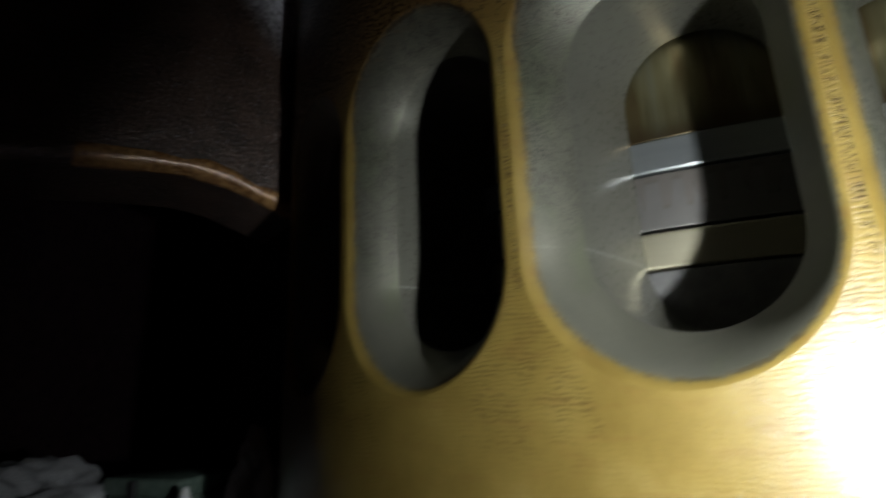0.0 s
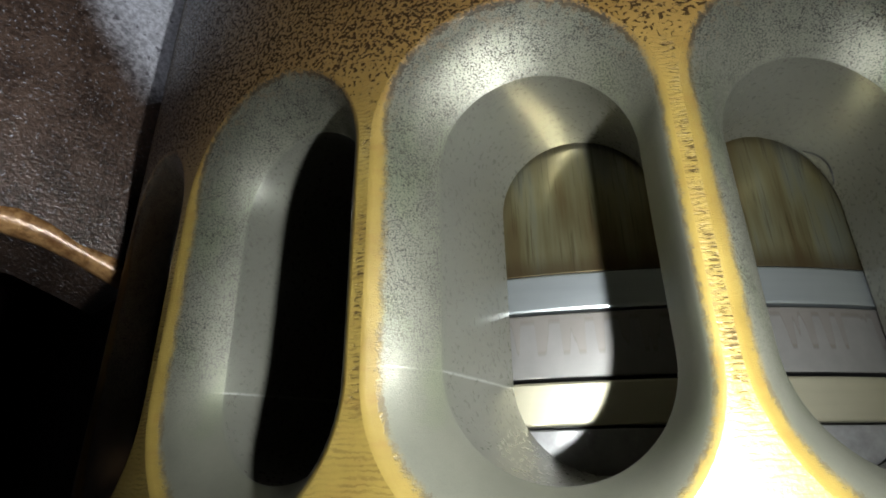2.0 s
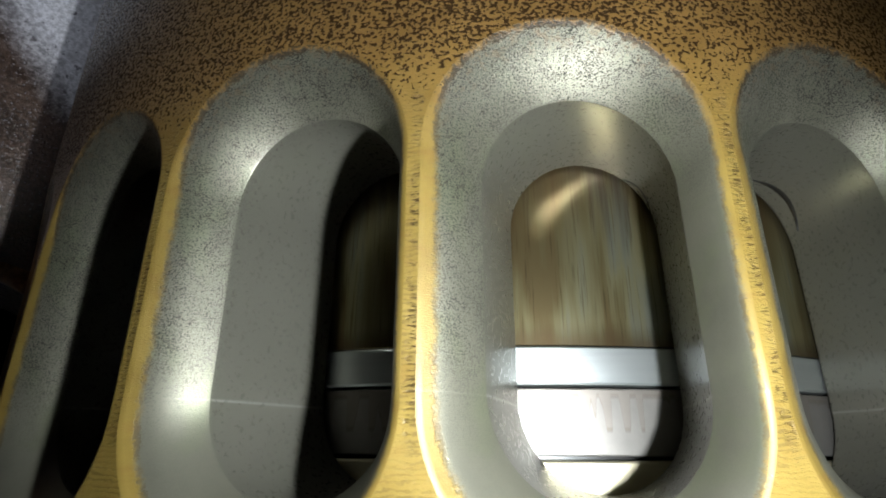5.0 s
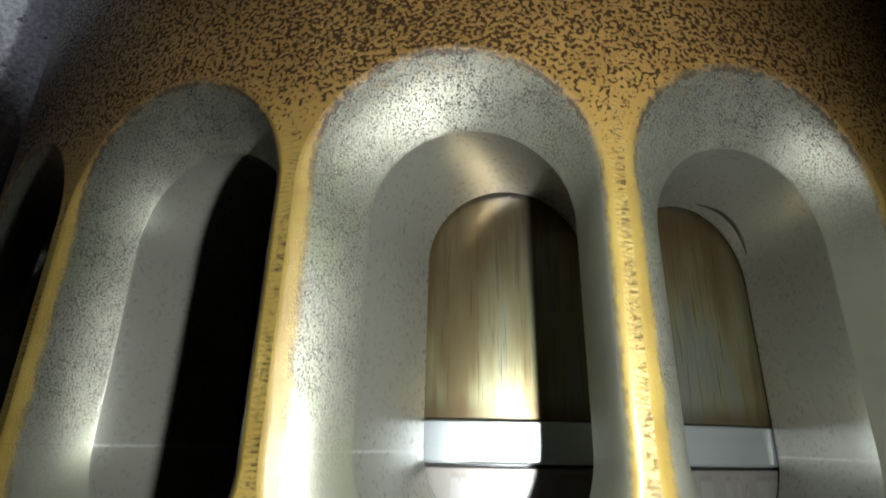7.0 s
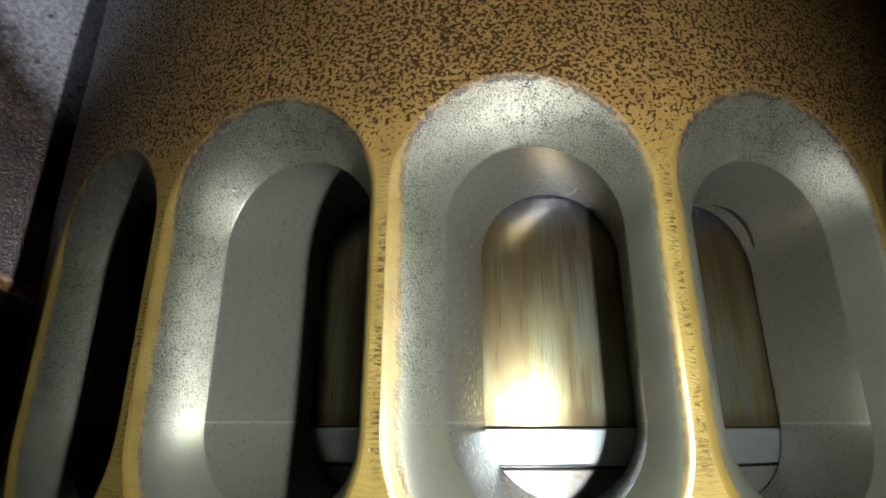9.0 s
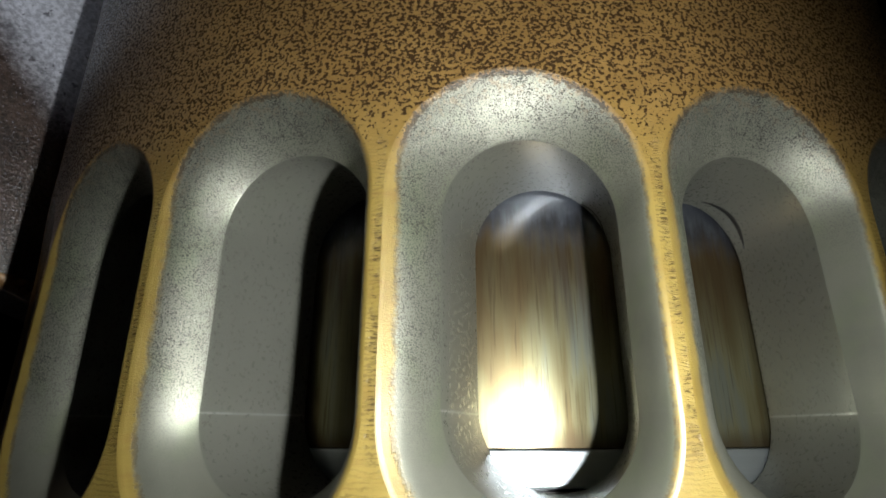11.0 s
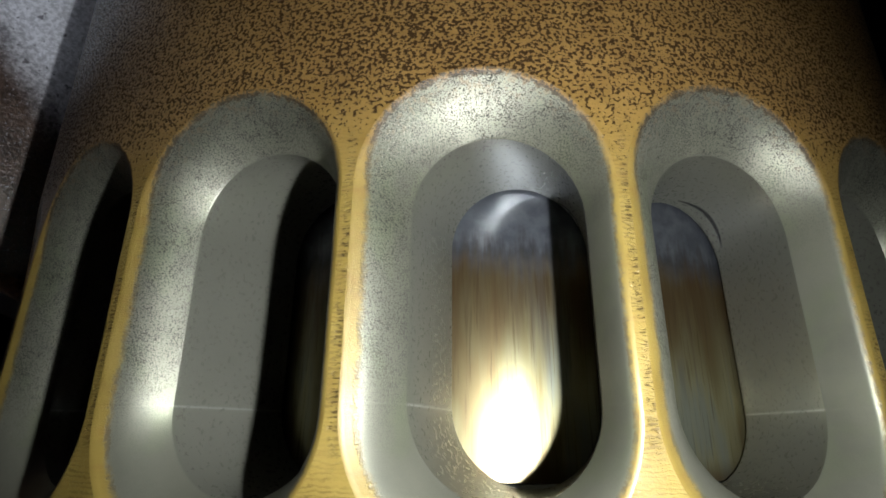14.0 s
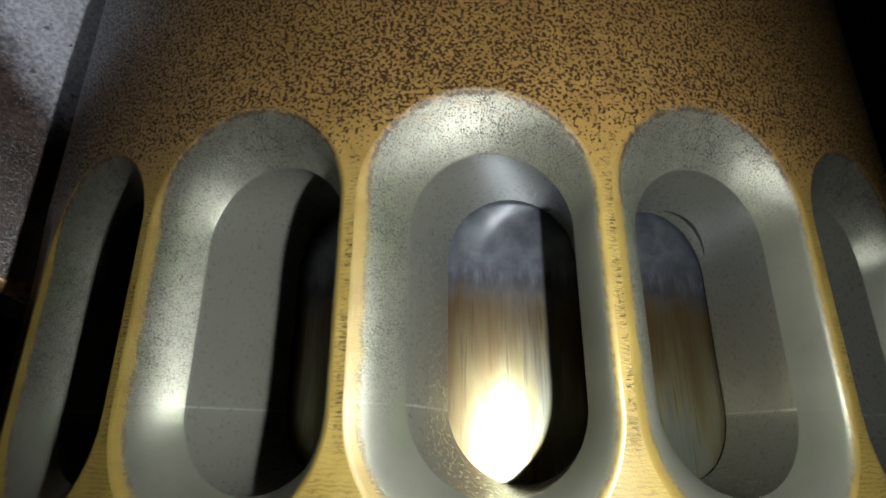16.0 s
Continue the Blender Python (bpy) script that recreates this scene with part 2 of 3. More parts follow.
def land_steel():
    m = Mat("oil_run_grey_land")
    p = m.polar(R_BORE)
    x, y, z, r = m.split()
    runs = m.noise(300, 0.8, 0.4, stretch=(1, 0.01, 0.0), vec=p)
    blot = m.noise(150, 4, 0.6, vec=p)
    low = m.math("ADD", -0.0150, m.math("MULTIPLY", m.step(runs, 0.49, 0.60), -0.0095))
    drip = m.math("GREATER_THAN", z, low)
    ring = m.step(m.math("ABSOLUTE", m.math("SUBTRACT", z, low)), 0.0011, 0.0002)
    col = m.mix(blot, (0.185, 0.174, 0.162), (0.270, 0.256, 0.236))
    col = m.mix(m.math("MULTIPLY", ring, 0.5), col, (0.13, 0.105, 0.085))
    col = m.mix(m.math("MULTIPLY", drip, 0.35), col, (0.185, 0.145, 0.115))
    return m.done(col, 0.42, 0.70, m.bump(m.math("ADD", blot, m.math("MULTIPLY", drip, 0.6)), 0.3, 0.0003))


def ring_steel(name, light, dark, rough):
    m = Mat(name)
    p = m.polar(R_BORE)
    s = m.noise(500, 3, 0.5, stretch=(0.05, 1, 1), vec=p)
    b = m.noise(60, 3, 0.6, vec=p)
    col = m.mix(m.math("MULTIPLY", m.math("ADD", s, b), 0.5), dark, light)
    return m.done(col, rough, 0.9, m.bump(s, 0.25, 0.0002))


def plain(name, a, b, scale, rough, metal=0.0, bump=0.3, dist=0.0006):
    m = Mat(name)
    s = m.noise(scale, 5, 0.62)
    t = m.noise(scale * 0.13, 3)
    col = m.mix(m.step(m.math("ADD", m.math("MULTIPLY", s, 0.7), m.math("MULTIPLY", t, 0.3)), 0.35, 0.65), a, b)
    return m.done(col, m.math("ADD", rough - 0.08, m.math("MULTIPLY", t, 0.16)), metal, m.bump(s, bump, dist))


def wall_paint():
    m = Mat("gritty_red_brown_primer")
    a = m.noise(420, 4, 0.65)
    b = m.noise(60, 3)
    grit = m.math("ADD", m.math("MULTIPLY", m.noise(620, 1.5), 0.75), m.math("MULTIPLY", m.noise(1600, 2), 0.25))
    tone = m.mix(m.step(m.math("ADD", m.math("MULTIPLY", a, 0.6), m.math("MULTIPLY", b, 0.4)), 0.38, 0.62), (0.029, 0.017, 0.012), (0.090, 0.056, 0.040))
    # glints of the glossy grit, painted as pale points
    spark = m.step(grit, 0.58, 0.66)
    tone = m.mix(m.math("MULTIPLY", spark, 0.55), tone, (0.46, 0.46, 0.50))
    return m.done(tone, m.math("SUBTRACT", 0.28, m.math("MULTIPLY", spark, 0.15)), 0.1, m.bump(m.math("ADD", a, grit), 0.8, 0.0008), spec=0.8)


def shoulder_sheen():
    """Red-brown primer, with the bulge's bright sheen painted in grey, fading lower down."""
    m = Mat("primer_with_painted_sheen")
    node = m.n("ShaderNodeSeparateXYZ")
    m.link(m.co, node.inputs[0])
    x, y, z = node.outputs
    q = m.math("ADD", m.math("MULTIPLY", m.math("SUBTRACT", x, 0.003), 0.77), m.math("MULTIPLY", m.math("SUBTRACT", z, 0.4885), 0.64))
    a = m.noise(420, 4, 0.65)
    b = m.noise(60, 3)
    grit = m.noise(900, 2)
    # where the grey highlight of the bulge is put into the colour
    sheen = m.step(m.math("ADD", q, m.math("MULTIPLY", m.math("SUBTRACT", m.math("ADD", a, b), 1.0), 0.014)), -0.022, 0.006)
    primer = m.mix(m.step(m.math("ADD", m.math("MULTIPLY", a, 0.6), m.math("MULTIPLY", b, 0.4)), 0.38, 0.62), (0.029, 0.017, 0.012), (0.090, 0.056, 0.040))
    grey = m.mix(m.step(a, 0.35, 0.65), (0.46, 0.45, 0.49), (0.78, 0.77, 0.82))
    fleck = m.step(m.noise(260, 3, 0.6), 0.62, 0.68)
    grey = m.mix(m.math("MULTIPLY", fleck, 0.8), grey, (0.075, 0.065, 0.085))
    col = m.mix(sheen, primer, grey)
    # the same painted glints as on the plate
    spark = m.step(grit, 0.62, 0.70)
    col = m.mix(m.math("MULTIPLY", spark, 0.5), col, (0.50, 0.50, 0.54))
    return m.done(col, 0.31, 0.15, m.bump(m.math("ADD", a, grit), 0.5, 0.0007), spec=0.7)


PAINT = liner_paint()
IRON = port_metal()
STEEL = piston_steel()
LAND = land_steel()
RING_A = ring_steel("blue_grey_ring_steel", (0.66, 0.69, 0.68), (0.48, 0.51, 0.52), 0.32)
RING_B = ring_steel("straw_bright_ring_steel", (0.68, 0.63, 0.46), (0.50, 0.455, 0.32), 0.42)
GROOVE = plain("near_black_groove", (0.008, 0.008, 0.008), (0.02, 0.018, 0.015), 300, 0.35)
SKIRT = plain("dull_grey_piston_steel", (0.30, 0.29, 0.28), (0.42, 0.41, 0.40), 200, 0.36, 0.8)
BORE = plain("honed_bore_iron", (0.20, 0.20, 0.19), (0.30, 0.30, 0.28), 300, 0.35, 0.8)
WALL = wall_paint()
HAUNCH = shoulder_sheen()
DARK = plain("oily_dark_red_primer", (0.030, 0.016, 0.019), (0.062, 0.034, 0.038), 90, 0.5)
# rust colour, its bright tan carrying the highlight of the casting's edge
RUST = plain("rusty_edge_highlight", (0.13, 0.055, 0.018), (0.42, 0.235, 0.095), 260, 0.27, 0.1, 0.5)
RAG = plain("grey_white_cotton", (0.42, 0.42, 0.44), (0.62, 0.62, 0.62), 700, 0.9, 0.0, 0.6)
CAN = plain("dull_green_enamel", (0.10, 0.15, 0.12), (0.17, 0.22, 0.18), 200, 0.4)
WHITE = plain("white_label_paint", (0.6, 0.6, 0.58), (0.75, 0.75, 0.72), 300, 0.5)
ORANGE = plain("orange_red_paint", (0.60, 0.10, 0.03), (0.72, 0.16, 0.05), 300, 0.5)
BLACK = plain("black_anodised_metal", (0.012, 0.012, 0.012), (0.03, 0.03, 0.03), 400, 0.4)


# ---- mesh helpers ----
def part(name, bm, material, parent, label=""):
    me = bpy.data.meshes.new(name)
    bm.normal_update()
    bm.to_mesh(me)
    bm.free()
    me.materials.append(material)
    ob = new(name, me)
    ob.parent = parent
    if label:
        tagged(ob, label)
    return ob


def smooth(bm, angle=40):
    for f in bm.faces:
        f.smooth = True
    for e in bm.edges:
        if len(e.link_faces) == 2 and e.calc_face_angle(0) > radians(angle):
            e.smooth = False
    return bm


def on_cylinder(r, turn, z):
    return Vector((r * math.sin(turn), -r * math.cos(turn), z))


def pill(hw, top, bottom, n=72):
    """A port's outline as (arc, z) pairs, counter-clockwise from its right side."""
    out = []
    for i in range(n):
        a = 2 * math.pi * (i + 0.5) / n
        c, s = math.cos(a), math.sin(a)
        out.append((hw * c, (top - hw + hw * s) if s > 0 else (bottom + hw + hw * s)))
    return out


def even_pill(hw, top, bottom, n=96):
    """The same outline with the points spread evenly along it."""
    dense = pill(hw, top, bottom, 720)
    dense.append(dense[0])
    acc = [0.0]
    for (x0, z0), (x1, z1) in zip(dense, dense[1:]):
        acc.append(acc[-1] + math.hypot(x1 - x0, z1 - z0))
    xs, zs = zip(*dense)
    at = np.linspace(0, acc[-1], n, endpoint=False)
    return list(zip(np.interp(at, acc, xs), np.interp(at, acc, zs)))


def loft(loops, closed=True):
    bm = bmesh.new()
    rings = [[bm.verts.new(p) for p in loop] for loop in loops]
    for a, b in zip(rings, rings[1:]):
        k = len(a)
        for i in range(k if closed else k - 1):
            j = (i + 1) % k
            bm.faces.new((a[i], a[j], b[j], b[i]))
    return bm


def revolve(profile, n=128):
    """A turned body about the z axis from (radius, z) pairs."""
    bm = loft([[on_cylinder(r, 2 * math.pi * i / n, z) for i in range(n)] for r, z in profile])
    bmesh.ops.recalc_face_normals(bm, faces=bm.faces)
    return smooth(bm, 9)


def box(sx, sy, sz, at=(0, 0, 0), bevel=0.0):
    bm = bmesh.new()
    bmesh.ops.create_cube(bm, size=1.0)
    bmesh.ops.scale(bm, vec=(sx, sy, sz), verts=bm.verts)
    bmesh.ops.translate(bm, vec=at, verts=bm.verts)
    if bevel:
        bmesh.ops.bevel(bm, geom=bm.edges[:], offset=bevel, segments=3, affect="EDGES", profile=0.5)
        smooth(bm)
    return bm


def thing(name, label, category, at=(0, 0, 0), group="", kind=""):
    ob = new(name)
    ob.location = at
    return tagged(ob, label, category, group, kind)


# ---- cylinder liner ----
def holed_wall(radius, turn, hw, top, bottom, low, high, n=96, flip=False):
    """A ring of wall with one pill-shaped opening to each step."""
    bm = bmesh.new()
    half = STEP / 2
    line = even_pill(hw, top, bottom, n)
    zc = (top + bottom) / 2
    for k in range(N_PORTS):
        base = k * STEP + turn
        inner = [(a / radius, z) for a, z in line]
        outer = []
        for a, z in inner:
            da, dz = a, z - zc
            # stretch each point out to the border of its cell
            sides = []
            if abs(da) > 1e-9:
                sides.append(half / abs(da))
            if abs(dz) > 1e-9:
                sides.append(((high - zc) if dz > 0 else (zc - low)) / abs(dz))
            s = min(sides)
            outer.append((da * s, zc + dz * s))
        loops = []
        for f in (0.0, 0.25, 0.6, 1.0):
            loops.append([bm.verts.new(on_cylinder(radius, base + a0 + (a1 - a0) * f, z0 + (z1 - z0) * f)) for (a0, z0), (a1, z1) in zip(inner, outer)])
        for p, q in zip(loops, loops[1:]):
            for i in range(n):
                j = (i + 1) % n
                bm.faces.new((p[i], p[j], q[j], q[i]) if flip else (q[i], q[j], p[j], p[i]))
        # the four corners of the cell
        last = loops[-1]
        for sa in (-1, 1):
            for z in (low, high):
                c = on_cylinder(radius, base + sa * half, z)
                v = bm.verts.new(c)
                for i in range(n):
                    j = (i + 1) % n
                    ends = (outer[i], outer[j])
                    if any(abs(a - sa * half) < 1e-7 for a, h in ends) and any(abs(h - z) < 1e-7 for a, h in ends) and min((last[q].co - v.co).length for q in (i, j)) > 1e-6:
                        bm.faces.new((last[i], last[j], v))
    bmesh.ops.remove_doubles(bm, verts=bm.verts, dist=1e-6)
    bmesh.ops.recalc_face_normals(bm, faces=bm.faces)
    return smooth(bm)


def mouth():
    """Levels of the bell mouth, which falls gently from the lip and ever more steeply to the throat."""
    out = []
    for s in (0.0, 0.14, 0.30, 0.46, 0.62, 0.76, 0.89, 1.0):
        deep = 0.0012 + (R_OUT - R_MID - 0.0012) * (0.50 * s + 0.50 * s * s)
        hw = HW_OUT - 0.0001 + (MID[1] - HW_OUT + 0.0001) * s
        out.append((R_OUT - deep, 0.0006 + (MID[0] - 0.0006) * s, hw, Z_TOP - 0.0001 + (MID[2] - Z_TOP + 0.0001) * s, Z_BOT + 0.0001 + (MID[3] - Z_BOT - 0.0001) * s))
    return out


def port_lining():
    """Rounded lip, flared mouth, throat edge and slanting passage of one port, facing -y."""
    n = 96
    levels = [  # radius, turn, half width, top, bottom
        (R_OUT, 0.0, HW_OUT + 0.0022, Z_TOP + 0.0022, Z_BOT - 0.0022),
        (R_OUT - 0.0002, 0.0, HW_OUT + 0.0014, Z_TOP + 0.0014, Z_BOT - 0.0014),
        (R_OUT - 0.0007, 0.0002, HW_OUT + 0.0006, Z_TOP + 0.0006, Z_BOT - 0.0006),
        *mouth(),
        (R_MID - 0.0008, MID[0] + 0.0012, MID[1] - 0.0001, MID[2], MID[3]),
        (R_MID - 0.0070, MID[0] + 0.0100, MID[1] - 0.0002, MID[2] + 0.0002, MID[3] + 0.0001),
        (0.5 * (R_MID + R_BORE), 0.5 * (MID[0] + INN[0]), 0.5 * (MID[1] + INN[1]), 0.5 * (MID[2] + INN[2]), 0.5 * (MID[3] + INN[3])),
        (R_BORE + 0.0010, INN[0] - 0.001, INN[1], INN[2], INN[3]),
        (R_BORE, INN[0], INN[1] + 0.0006, INN[2] + 0.0006, INN[3] - 0.0006),
    ]
    bm = loft([[on_cylinder(r, c + a / r, z) for a, z in even_pill(hw, top, bottom, n)] for r, c, hw, top, bottom in levels])
    bmesh.ops.recalc_face_normals(bm, faces=bm.faces)
    for f in bm.faces:
        f.smooth = True
    bm.verts.ensure_lookup_table()
    for level in (10, 14):
        for i in range(n):
            e = bm.edges.get((bm.verts[level * n + i], bm.verts[level * n + (i + 1) % n]))
            e.smooth = False
    return bm


def tool_mark(reach, wide, depth):
    """A curved gouge in the roof of a passage, above its inner edge."""
    loops = []
    for i in range(25):
        f = i / 24
        a = radians(18 + reach * f)
        w = wide * math.sin(math.pi * min(max(f, 0.04), 0.96)) ** 0.6
        loop = []
        for d in (-0.5, 0.0, 0.5):
            r = R_BORE + depth + 0.0030 * math.sin(math.pi * f) + d * w
            t = (r - R_BORE) / (R_MID - R_BORE)
            turn = INN[0] + (MID[0] - INN[0]) * t
            hw = INN[1] + (MID[1] - INN[1]) * t - (0.0003 if d else 0.0006)
            top = INN[2] + (MID[2] - INN[2]) * t - (0.0003 if d else 0.0006) + 0.0003
            loop.append(on_cylinder(r, turn + hw * math.cos(a) / r, top - hw + hw * math.sin(a)))
        loops.append(loop)
    bm = loft(loops, closed=False)
    bmesh.ops.recalc_face_normals(bm, faces=bm.faces)
    return bm


def cylinder_liner():
    liner = thing("cylinder_liner", "cast iron liner with flaking ochre varnish and tall ports", "cylinder liner")
    part("port_belt", holed_wall(R_OUT, 0.0, HW_OUT + 0.0022, Z_TOP + 0.0022, Z_BOT - 0.0022, 0.262, 0.438), PAINT, liner, "ochre varnished belt of narrow webs between the ports")
    part("upper_barrel", revolve([(R_OUT, 0.438), (R_OUT, 0.56), (R_OUT, 0.72), (R_OUT, 0.80)]), PAINT, liner, "mottled ochre varnished barrel above the ports")
    part("lower_barrel", revolve([(R_OUT, 0.262), (R_OUT, 0.20), (R_OUT, FLOOR)]), PAINT, liner, "ochre varnished barrel below the ports")
    part("bore", revolve([(R_BORE, 0.80), (R_BORE, 0.425)]), BORE, liner, "honed bore above the ports")
    part("bore_belt", holed_wall(R_BORE, INN[0], INN[1] + 0.0006, INN[2] + 0.0006, INN[3] - 0.0006, 0.275, 0.425, flip=True), BORE, liner)
    part("lower_bore", revolve([(R_BORE, 0.275), (R_BORE, FLOOR - 0.03)]), BORE, liner)
    first = part("scavenge_port", port_lining(), IRON, liner, "bare grey flared port with a yellow lip")
    for k in range(1, N_PORTS):
        ob = first.copy()
        scene.collection.objects.link(ob)
        ob.rotation_euler = (0, 0, k * STEP)
        if k == 1:
            part("tool_mark", tool_mark(62, 0.0022, 0.0055), GROOVE, ob, "dark curved gouge")
    part("tool_mark", tool_mark(34, 0.0010, 0.0022), GROOVE, first, "thin dark gouge")
    return liner


# ---- piston: its zero height is the upper edge of the first ring ----
def piston():
    body = thing("piston", "heat-stained steel piston with two bright rings, inside the liner", "piston")
    rp = R_BORE - 0.0010
    part("top_land", revolve([(rp - 0.004, 0.150), (rp - 0.001, 0.149), (rp, 0.146), (rp, 0.0), (rp - 0.0002, -0.0003)]), STEEL, body, "brown and straw heat-stained top land with a smoky grey rim")
    part("crown", revolve([(0.001, 0.138), (0.10, 0.140), (rp - 0.02, 0.150), (rp - 0.004, 0.150)]), SKIRT, body)
    part("upper_groove", revolve([(rp - 0.0002, -0.0003), (rp - 0.006, -0.0004), (rp - 0.006, -0.0128), (rp - 0.0002, -0.0129)]), GROOVE, body)
    part("upper_ring", revolve([(rp - 0.005, -0.0006), (rp + 0.0002, -0.0007), (rp + 0.0005, -0.0012), (rp + 0.0005, -0.0112), (rp + 0.0002, -0.0119), (rp - 0.005, -0.0120)]), RING_A, body, "blue-grey polished piston ring")
    part("ring_land", revolve([(rp - 0.0002, -0.0129), (rp, -0.0133), (rp, -0.0312), (rp - 0.0002, -0.0316)]), LAND, body, "grey land with brown oil runs")
    part("lower_groove", revolve([(rp - 0.0002, -0.0316), (rp - 0.006, -0.0317), (rp - 0.006, -0.0456), (rp - 0.0002, -0.0457)]), GROOVE, body)
    part("lower_ring", revolve([(rp - 0.005, -0.0328), (rp + 0.0002, -0.0329), (rp + 0.0005, -0.0335), (rp + 0.0005, -0.0440), (rp + 0.0002, -0.0446), (rp - 0.005, -0.0447)]), RING_B, body, "bright straw-coloured piston ring")
    part("skirt", revolve([(rp - 0.0002, -0.0457), (rp, -0.0461), (rp, -0.15), (rp - 0.01, -0.152), (0.05, -0.152)]), SKIRT, body, "dull grey steel skirt")
    return body


# ---- the scavenge space round the liner ----
def slab(name, points, thick, material, normal, label, bevel=0.0):
    bm = bmesh.new()
    face = bm.faces.new([bm.verts.new(p) for p in points])
    got = bmesh.ops.extrude_face_region(bm, geom=[face])
    bmesh.ops.translate(bm, vec=Vector(normal) * -thick, verts=[v for v in got["geom"] if isinstance(v, bmesh.types.BMVert)])
    bmesh.ops.recalc_face_normals(bm, faces=bm.faces)
    if bevel:
        bmesh.ops.bevel(bm, geom=bm.edges[:], offset=bevel, segments=4, affect="EDGES", profile=0.5)
        smooth(bm)
    ob = part(name, bm, material, None)
    return tagged(ob, label, kind="structure")


def space():
    f, c, w, e, n, o = FLOOR, 0.80, -0.75, 0.75, 0.55, -0.80
    slab("floor", [(w, o, f), (e, o, f), (e, n, f), (w, n, f)], 0.03, DARK, (0, 0, 1), "oily dark steel floor of the scavenge space")
    slab("ceiling", [(w, o, c), (e, o, c), (e, n, c), (w, n, c)], 0.03, DARK, (0, 0, -1), "dark red primed deck above")
    slab("wall_north", [(w, n, f), (e, n, f), (e, n, c), (w, n, c)], 0.03, DARK, (0, -1, 0), "dark red primed wall")
    slab("wall_south", [(w, o, f), (e, o, f), (e, o, c), (w, o, c)], 0.03, DARK, (0, 1, 0), "dark red primed wall")
    slab("wall_west", [(w, o, f), (w, n, f), (w, n, c), (w, o, c)], 0.03, DARK, (1, 0, 0), "dark red primed wall")
    slab("wall_east", [(e, o, f), (e, n, f), (e, n, c), (e, o, c)], 0.03, DARK, (-1, 0, 0), "dark red primed wall")


def plate(outline, y, thick, rim, radius):
    """A flat casting facing -y, its edges between the points named in rim rounded over."""
    bm = bmesh.new()
    verts = [bm.verts.new((x, y, z)) for x, z in outline]
    face = bm.faces.new(verts)
    got = bmesh.ops.extrude_face_region(bm, geom=[face])
    bmesh.ops.translate(bm, vec=(0, thick, 0), verts=[v for v in got["geom"] if isinstance(v, bmesh.types.BMVert)])
    bmesh.ops.recalc_face_normals(bm, faces=bm.faces)
    edges = [e for e in (bm.edges.get((verts[i], verts[i + 1])) for i in rim) if e]
    bmesh.ops.bevel(bm, geom=edges, offset=radius, segments=7, affect="EDGES", profile=0.5)
    return smooth(bm, 32)


def bracket():
    """The gritty casting beside the liner: a red-brown plate with a rounded lower edge, and a boss, its sheen painted
    pale, that stands proud above it.
    """
    b = thing("frame_bracket", "gritty red-brown primed casting with a painted highlight along its lower edge", "casting")
    b.location = (-0.231, -0.134, 0.0)
    b.rotation_euler = (0, 0, radians(45))
    low = [(0.010, 0.3765), (0.0035, 0.379), (-0.013, 0.3848), (-0.025, 0.389), (-0.036, 0.391), (-0.046, 0.3917), (-0.060, 0.391), (-0.090, 0.388), (-0.200, 0.375)]
    part("web", plate(low + [(-0.200, 0.775), (0.010, 0.775)], 0.0, 0.060, range(len(low) - 1), 0.0065), WALL, b)
    # bead added along the edge to hold its painted highlight
    bead = []
    for i, (x, z) in enumerate(low[:-1]):
        r = 0.0062 + 0.0005 * math.sin(i * 2.1)
        bead.append([Vector((x, 0.0058 - r * math.cos(a), z + 0.0058 + r * math.sin(a))) for a in (radians(-120 + 165 * k / 12) for k in range(13))])
    bm = loft(bead, closed=False)
    bmesh.ops.subdivide_edges(bm, edges=bm.edges[:], cuts=2)
    bmesh.ops.recalc_face_normals(bm, faces=bm.faces)
    for f in bm.faces:
        f.smooth = True
    part("lower_edge", bm, RUST, b, "rust-orange rounded lower edge, its highlight painted in")
    # the shoulder bends out of the plate along a slanting line
    line, rise, out = Vector((-0.64, 0, 0.77)).normalized(), Vector((0.77, 0, 0.64)).normalized(), Vector((0, -1, 0))
    start, tilt, bend = Vector((0.003, 0, 0.4885)), radians(20), 0.030
    rng = random.Random(3)
    loops = []
    for i in range(61):
        at = start + line * (-0.012 + 0.262 * i / 60)
        sway = 0.0012 * math.sin(i * 0.45) + rng.uniform(-0.0003, 0.0003)
        loop = []
        for k in range(20):
            q = -0.022 + 0.075 * k / 19
            g = q - bend * 0.35
            o = 0.0 if g < -bend / 2 else (math.tan(tilt) * (g + bend / 2) ** 2 / (2 * bend) if g < bend / 2 else math.tan(tilt) * g)
            loop.append(at + rise * (q + sway) + out * (o + 0.0008))
        loops.append(loop)
    bm = loft(loops, closed=False)
    bmesh.ops.recalc_face_normals(bm, faces=bm.faces)
    for f in bm.faces:
        f.smooth = True
        if f.normal.y > 0:
            f.normal_flip()
    part("shoulder", bm, HAUNCH, b, "glossy red-brown shoulder with its pale sheen painted in")
    return b


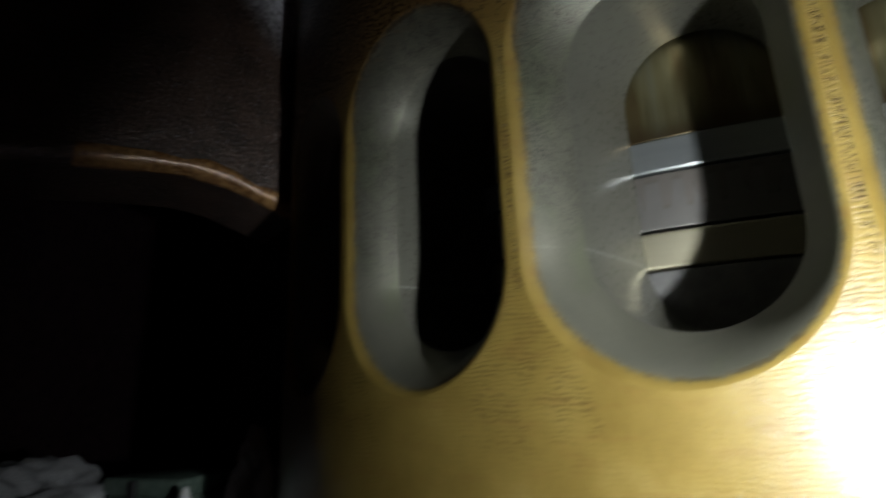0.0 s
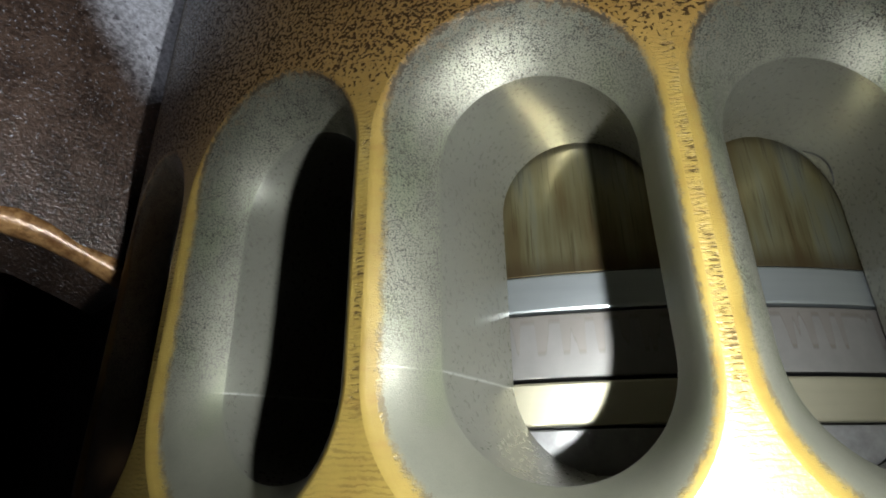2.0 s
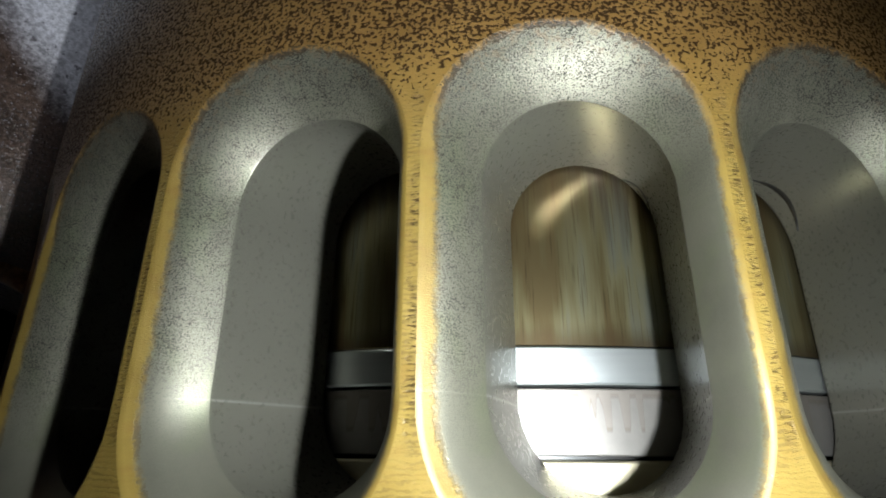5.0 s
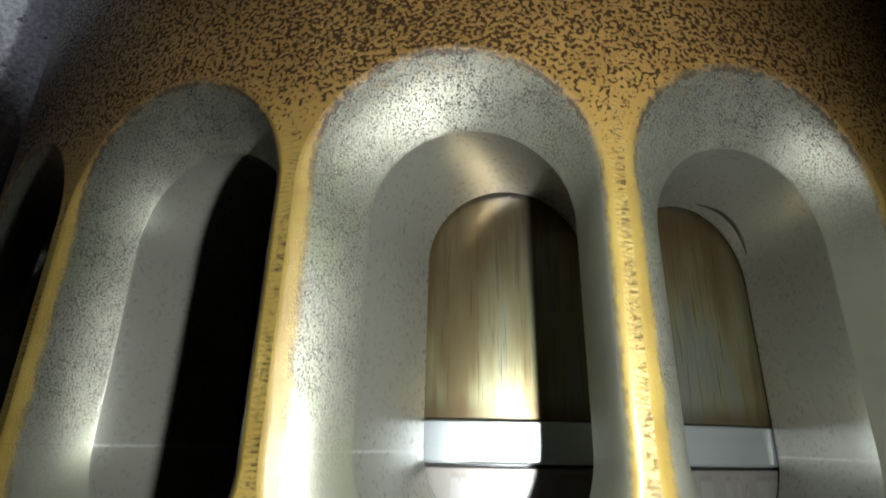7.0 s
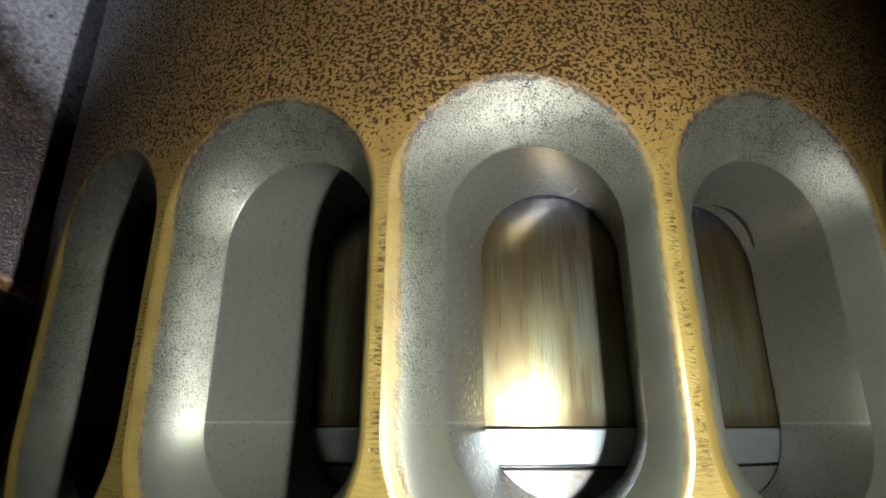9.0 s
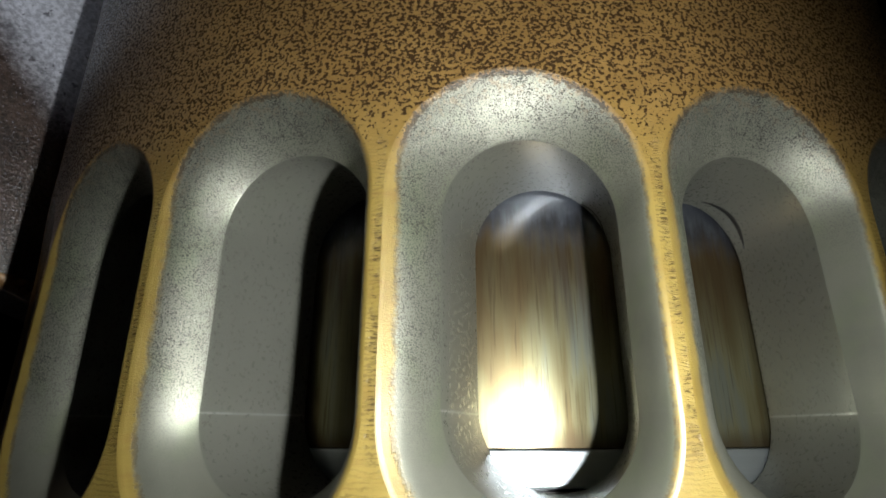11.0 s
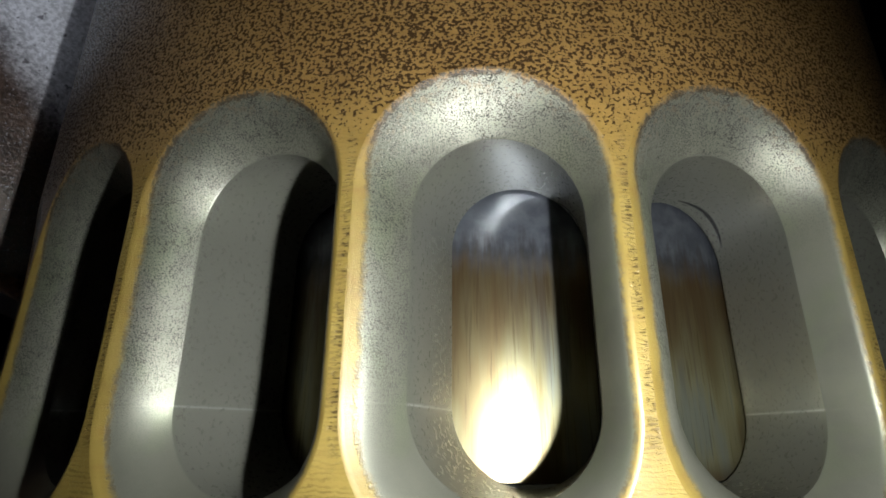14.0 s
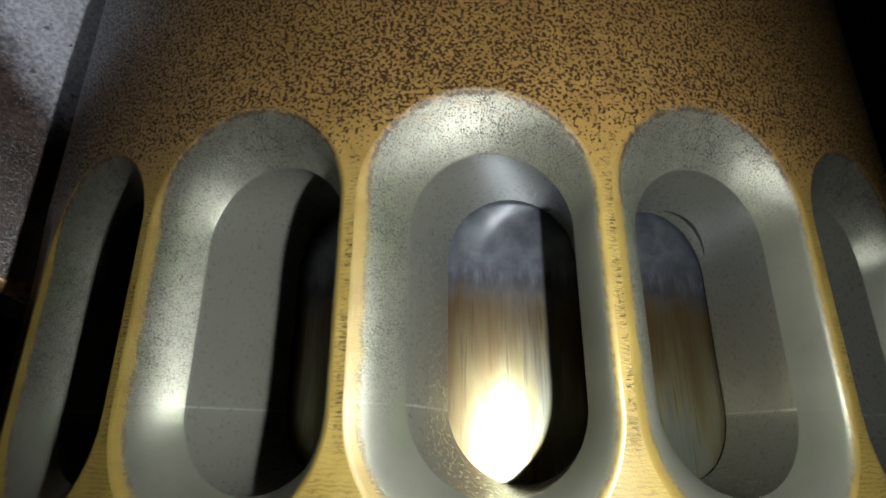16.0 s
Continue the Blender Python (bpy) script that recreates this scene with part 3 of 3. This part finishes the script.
def rag(name, at, size, seed, label):
    """A crumpled cloth: a cushion pushed into folds."""
    bm = bmesh.new()
    bmesh.ops.create_icosphere(bm, subdivisions=5, radius=1.0)
    off = Vector((seed * 3.1, seed * 1.7, seed))
    for v in bm.verts:
        p = v.co.copy()
        fold = noise.noise(p * 1.6 + off) * 0.30 + abs(noise.noise(p * 3.3 + off)) * 0.22 + noise.noise(p * 8.0 + off) * 0.05
        v.co = p * (0.86 + fold)
        v.co = Vector((v.co.x * size[0], v.co.y * size[1], max(v.co.z, -0.5) * size[2]))
    low = min(v.co.z for v in bm.verts)
    bmesh.ops.translate(bm, vec=(0, 0, -low), verts=bm.verts)
    for f in bm.faces:
        f.smooth = True
    ob = part(name, bm, RAG, None)
    ob.location = at
    return tagged(ob, label, "rag")


def tin(at, turn):
    t = thing("tool_tin", "dull green enamelled steel tin with a dark lid seam", "tin", at)
    t.rotation_euler = (0, 0, turn)
    part("body", box(0.066, 0.045, 0.056, (0, 0, 0.028), 0.003), CAN, t)
    part("lid", box(0.069, 0.048, 0.011, (0, 0, 0.0615), 0.002), CAN, t)
    part("hasp", box(0.006, 0.003, 0.022, (-0.004, -0.0255, 0.055), 0.0008), BLACK, t, "black hasp")
    return t


def tube(at):
    t = thing("grease_tube", "white grease tube with an orange band, standing on its cap", "tube", at)
    part("cap", loft_tube([(0.0005, 0.0), (0.010, 0.0), (0.0105, 0.001), (0.0105, 0.014), (0.009, 0.015)]), WHITE, t)
    part("body", loft_tube([(0.009, 0.015), (0.011, 0.017), (0.0105, 0.033), (0.0095, 0.034)]), WHITE, t)
    part("band", loft_tube([(0.0095, 0.034), (0.0097, 0.0345), (0.0080, 0.043), (0.0078, 0.0435)]), ORANGE, t, "orange band")
    part("crimp", loft_tube([(0.0078, 0.0435), (0.005, 0.055), (0.002, 0.066), (0.0004, 0.067)]), WHITE, t)
    return t


# ---- torch, carried beside the camera, and an added fill torch ----
def torch(label, lens, mouth, deep, color, power):
    """A small torch that shines along -z: lens radius, mouth radius, depth of the lens in its tube."""
    t = thing("inspection_torch", label, "torch", group="inspection torches")
    part("housing", loft_tube([(0.001, 0.040 + deep), (mouth, 0.040 + deep), (mouth + 0.0005, 0.039 + deep), (mouth + 0.0007, 0.0006), (mouth + 0.0004, 0.0), (mouth, 0.0), (lens + 0.0007, deep + 0.0003), (lens + 0.0001, deep + 0.0005)]), BLACK, t)
    glow = bpy.data.materials.new("torch_lens")
    glow.use_nodes = True
    e = glow.node_tree.nodes["Principled BSDF"]
    e.inputs["Emission Color"].default_value = (*color, 1)
    e.inputs["Emission Strength"].default_value = power
    e.inputs["Base Color"].default_value = (0.8, 0.8, 0.8, 1)
    bm = bmesh.new()
    bmesh.ops.create_circle(bm, cap_ends=True, segments=24, radius=lens)
    bmesh.ops.translate(bm, vec=(0, 0, deep), verts=bm.verts)
    for f in bm.faces:
        if f.normal.z > 0:
            f.normal_flip()
    part("lens", bm, glow, t, "glowing white lens")
    return t


def loft_tube(profile, n=24):
    bm = loft([[Vector((r * math.cos(2 * math.pi * i / n), r * math.sin(2 * math.pi * i / n), z)) for i in range(n)] for r, z in profile])
    bmesh.ops.recalc_face_normals(bm, faces=bm.faces)
    return smooth(bm)


LINER = cylinder_liner()
PISTON = piston()
space()
bracket()
rag("cotton_rag", (-0.445, -0.050, FLOOR), (0.058, 0.045, 0.055), 1, "crumpled grey-white cotton rag lying on the floor")
rag("cotton_rag", (-0.294, -0.030, FLOOR), (0.016, 0.030, 0.060), 2, "small wad of grey cotton pushed in beside the liner")
tin((-0.362, -0.025, FLOOR), radians(-12))
tube((-0.314, -0.076, FLOOR))
TORCH = torch("small black inspection torch with a glowing white lens", 0.0036, 0.0092, 0.0058, (0.905, 0.97, 1.0), LAMP)
# no such torch is in view; it only brightens the casting
FILL_TORCH = torch("unseen slim black fill torch with a cold white narrow beam, added to brighten the casting", 0.0030, 0.0052, 0.0140, (0.82, 0.90, 1.0), FILL_LAMP)
# the torch against the camera: seconds, offset to the right, turn to the left, turn up
TORCH_ROWS = [(0, 0.082, -12, -14), (0.5, 0.066, -6, -10), (1.0, 0.066, 11, -6), (1.5, 0.055, 24, -4), (2.0, 0.048, 24, -4), (2.5, 0.045, 23, -4), (4.0, 0.046, 21, -4), (7.0, 0.042, 26, -5), (9.0, 0.045, 24, -5), (16.0, 0.047, 22, -5)]
# the added fill torch swings in towards the casting: seconds, turn up, turn to the left
FILL_ROWS = [(0, -52, 72), (0.5, -58, 60), (1.0, 20, 45), (1.5, 24, 44), (4.0, 26, 49), (7.0, 28, 55), (16.0, 28, 55)]


def along(rows, t):
    cols = list(zip(*rows))
    return [float(np.interp(t, cols[0], c)) for c in cols[1:]]


def torch_pose(t, m):
    right, left, up = along(TORCH_ROWS, t)
    return m @ pose(right, -0.015, -0.014, 0, left, 0) @ pose(0, 0, 0, up, 0, 0)


def fill_pose(t, m):
    up, left = along(FILL_ROWS, t)
    return m @ pose(-0.060, -0.010, 0.004, 0, left, 0) @ pose(0, 0, 0, up, 0, 0)


PISTON_ROWS = [(0, 0.3662), (1, 0.3614), (2.5, 0.3540), (4, 0.3456), (7, 0.3312), (9, 0.3212), (12.5, 0.3064), (14.5, 0.2987), (16, 0.2917)]


def motions():
    walk(PISTON, [(t, pose(0, 0, z)) for t, z in PISTON_ROWS])
    walk(TORCH, [(t, torch_pose(t, m)) for t, m in CAM])
    walk(FILL_TORCH, [(t, fill_pose(t, m)) for t, m in CAM])


motions()
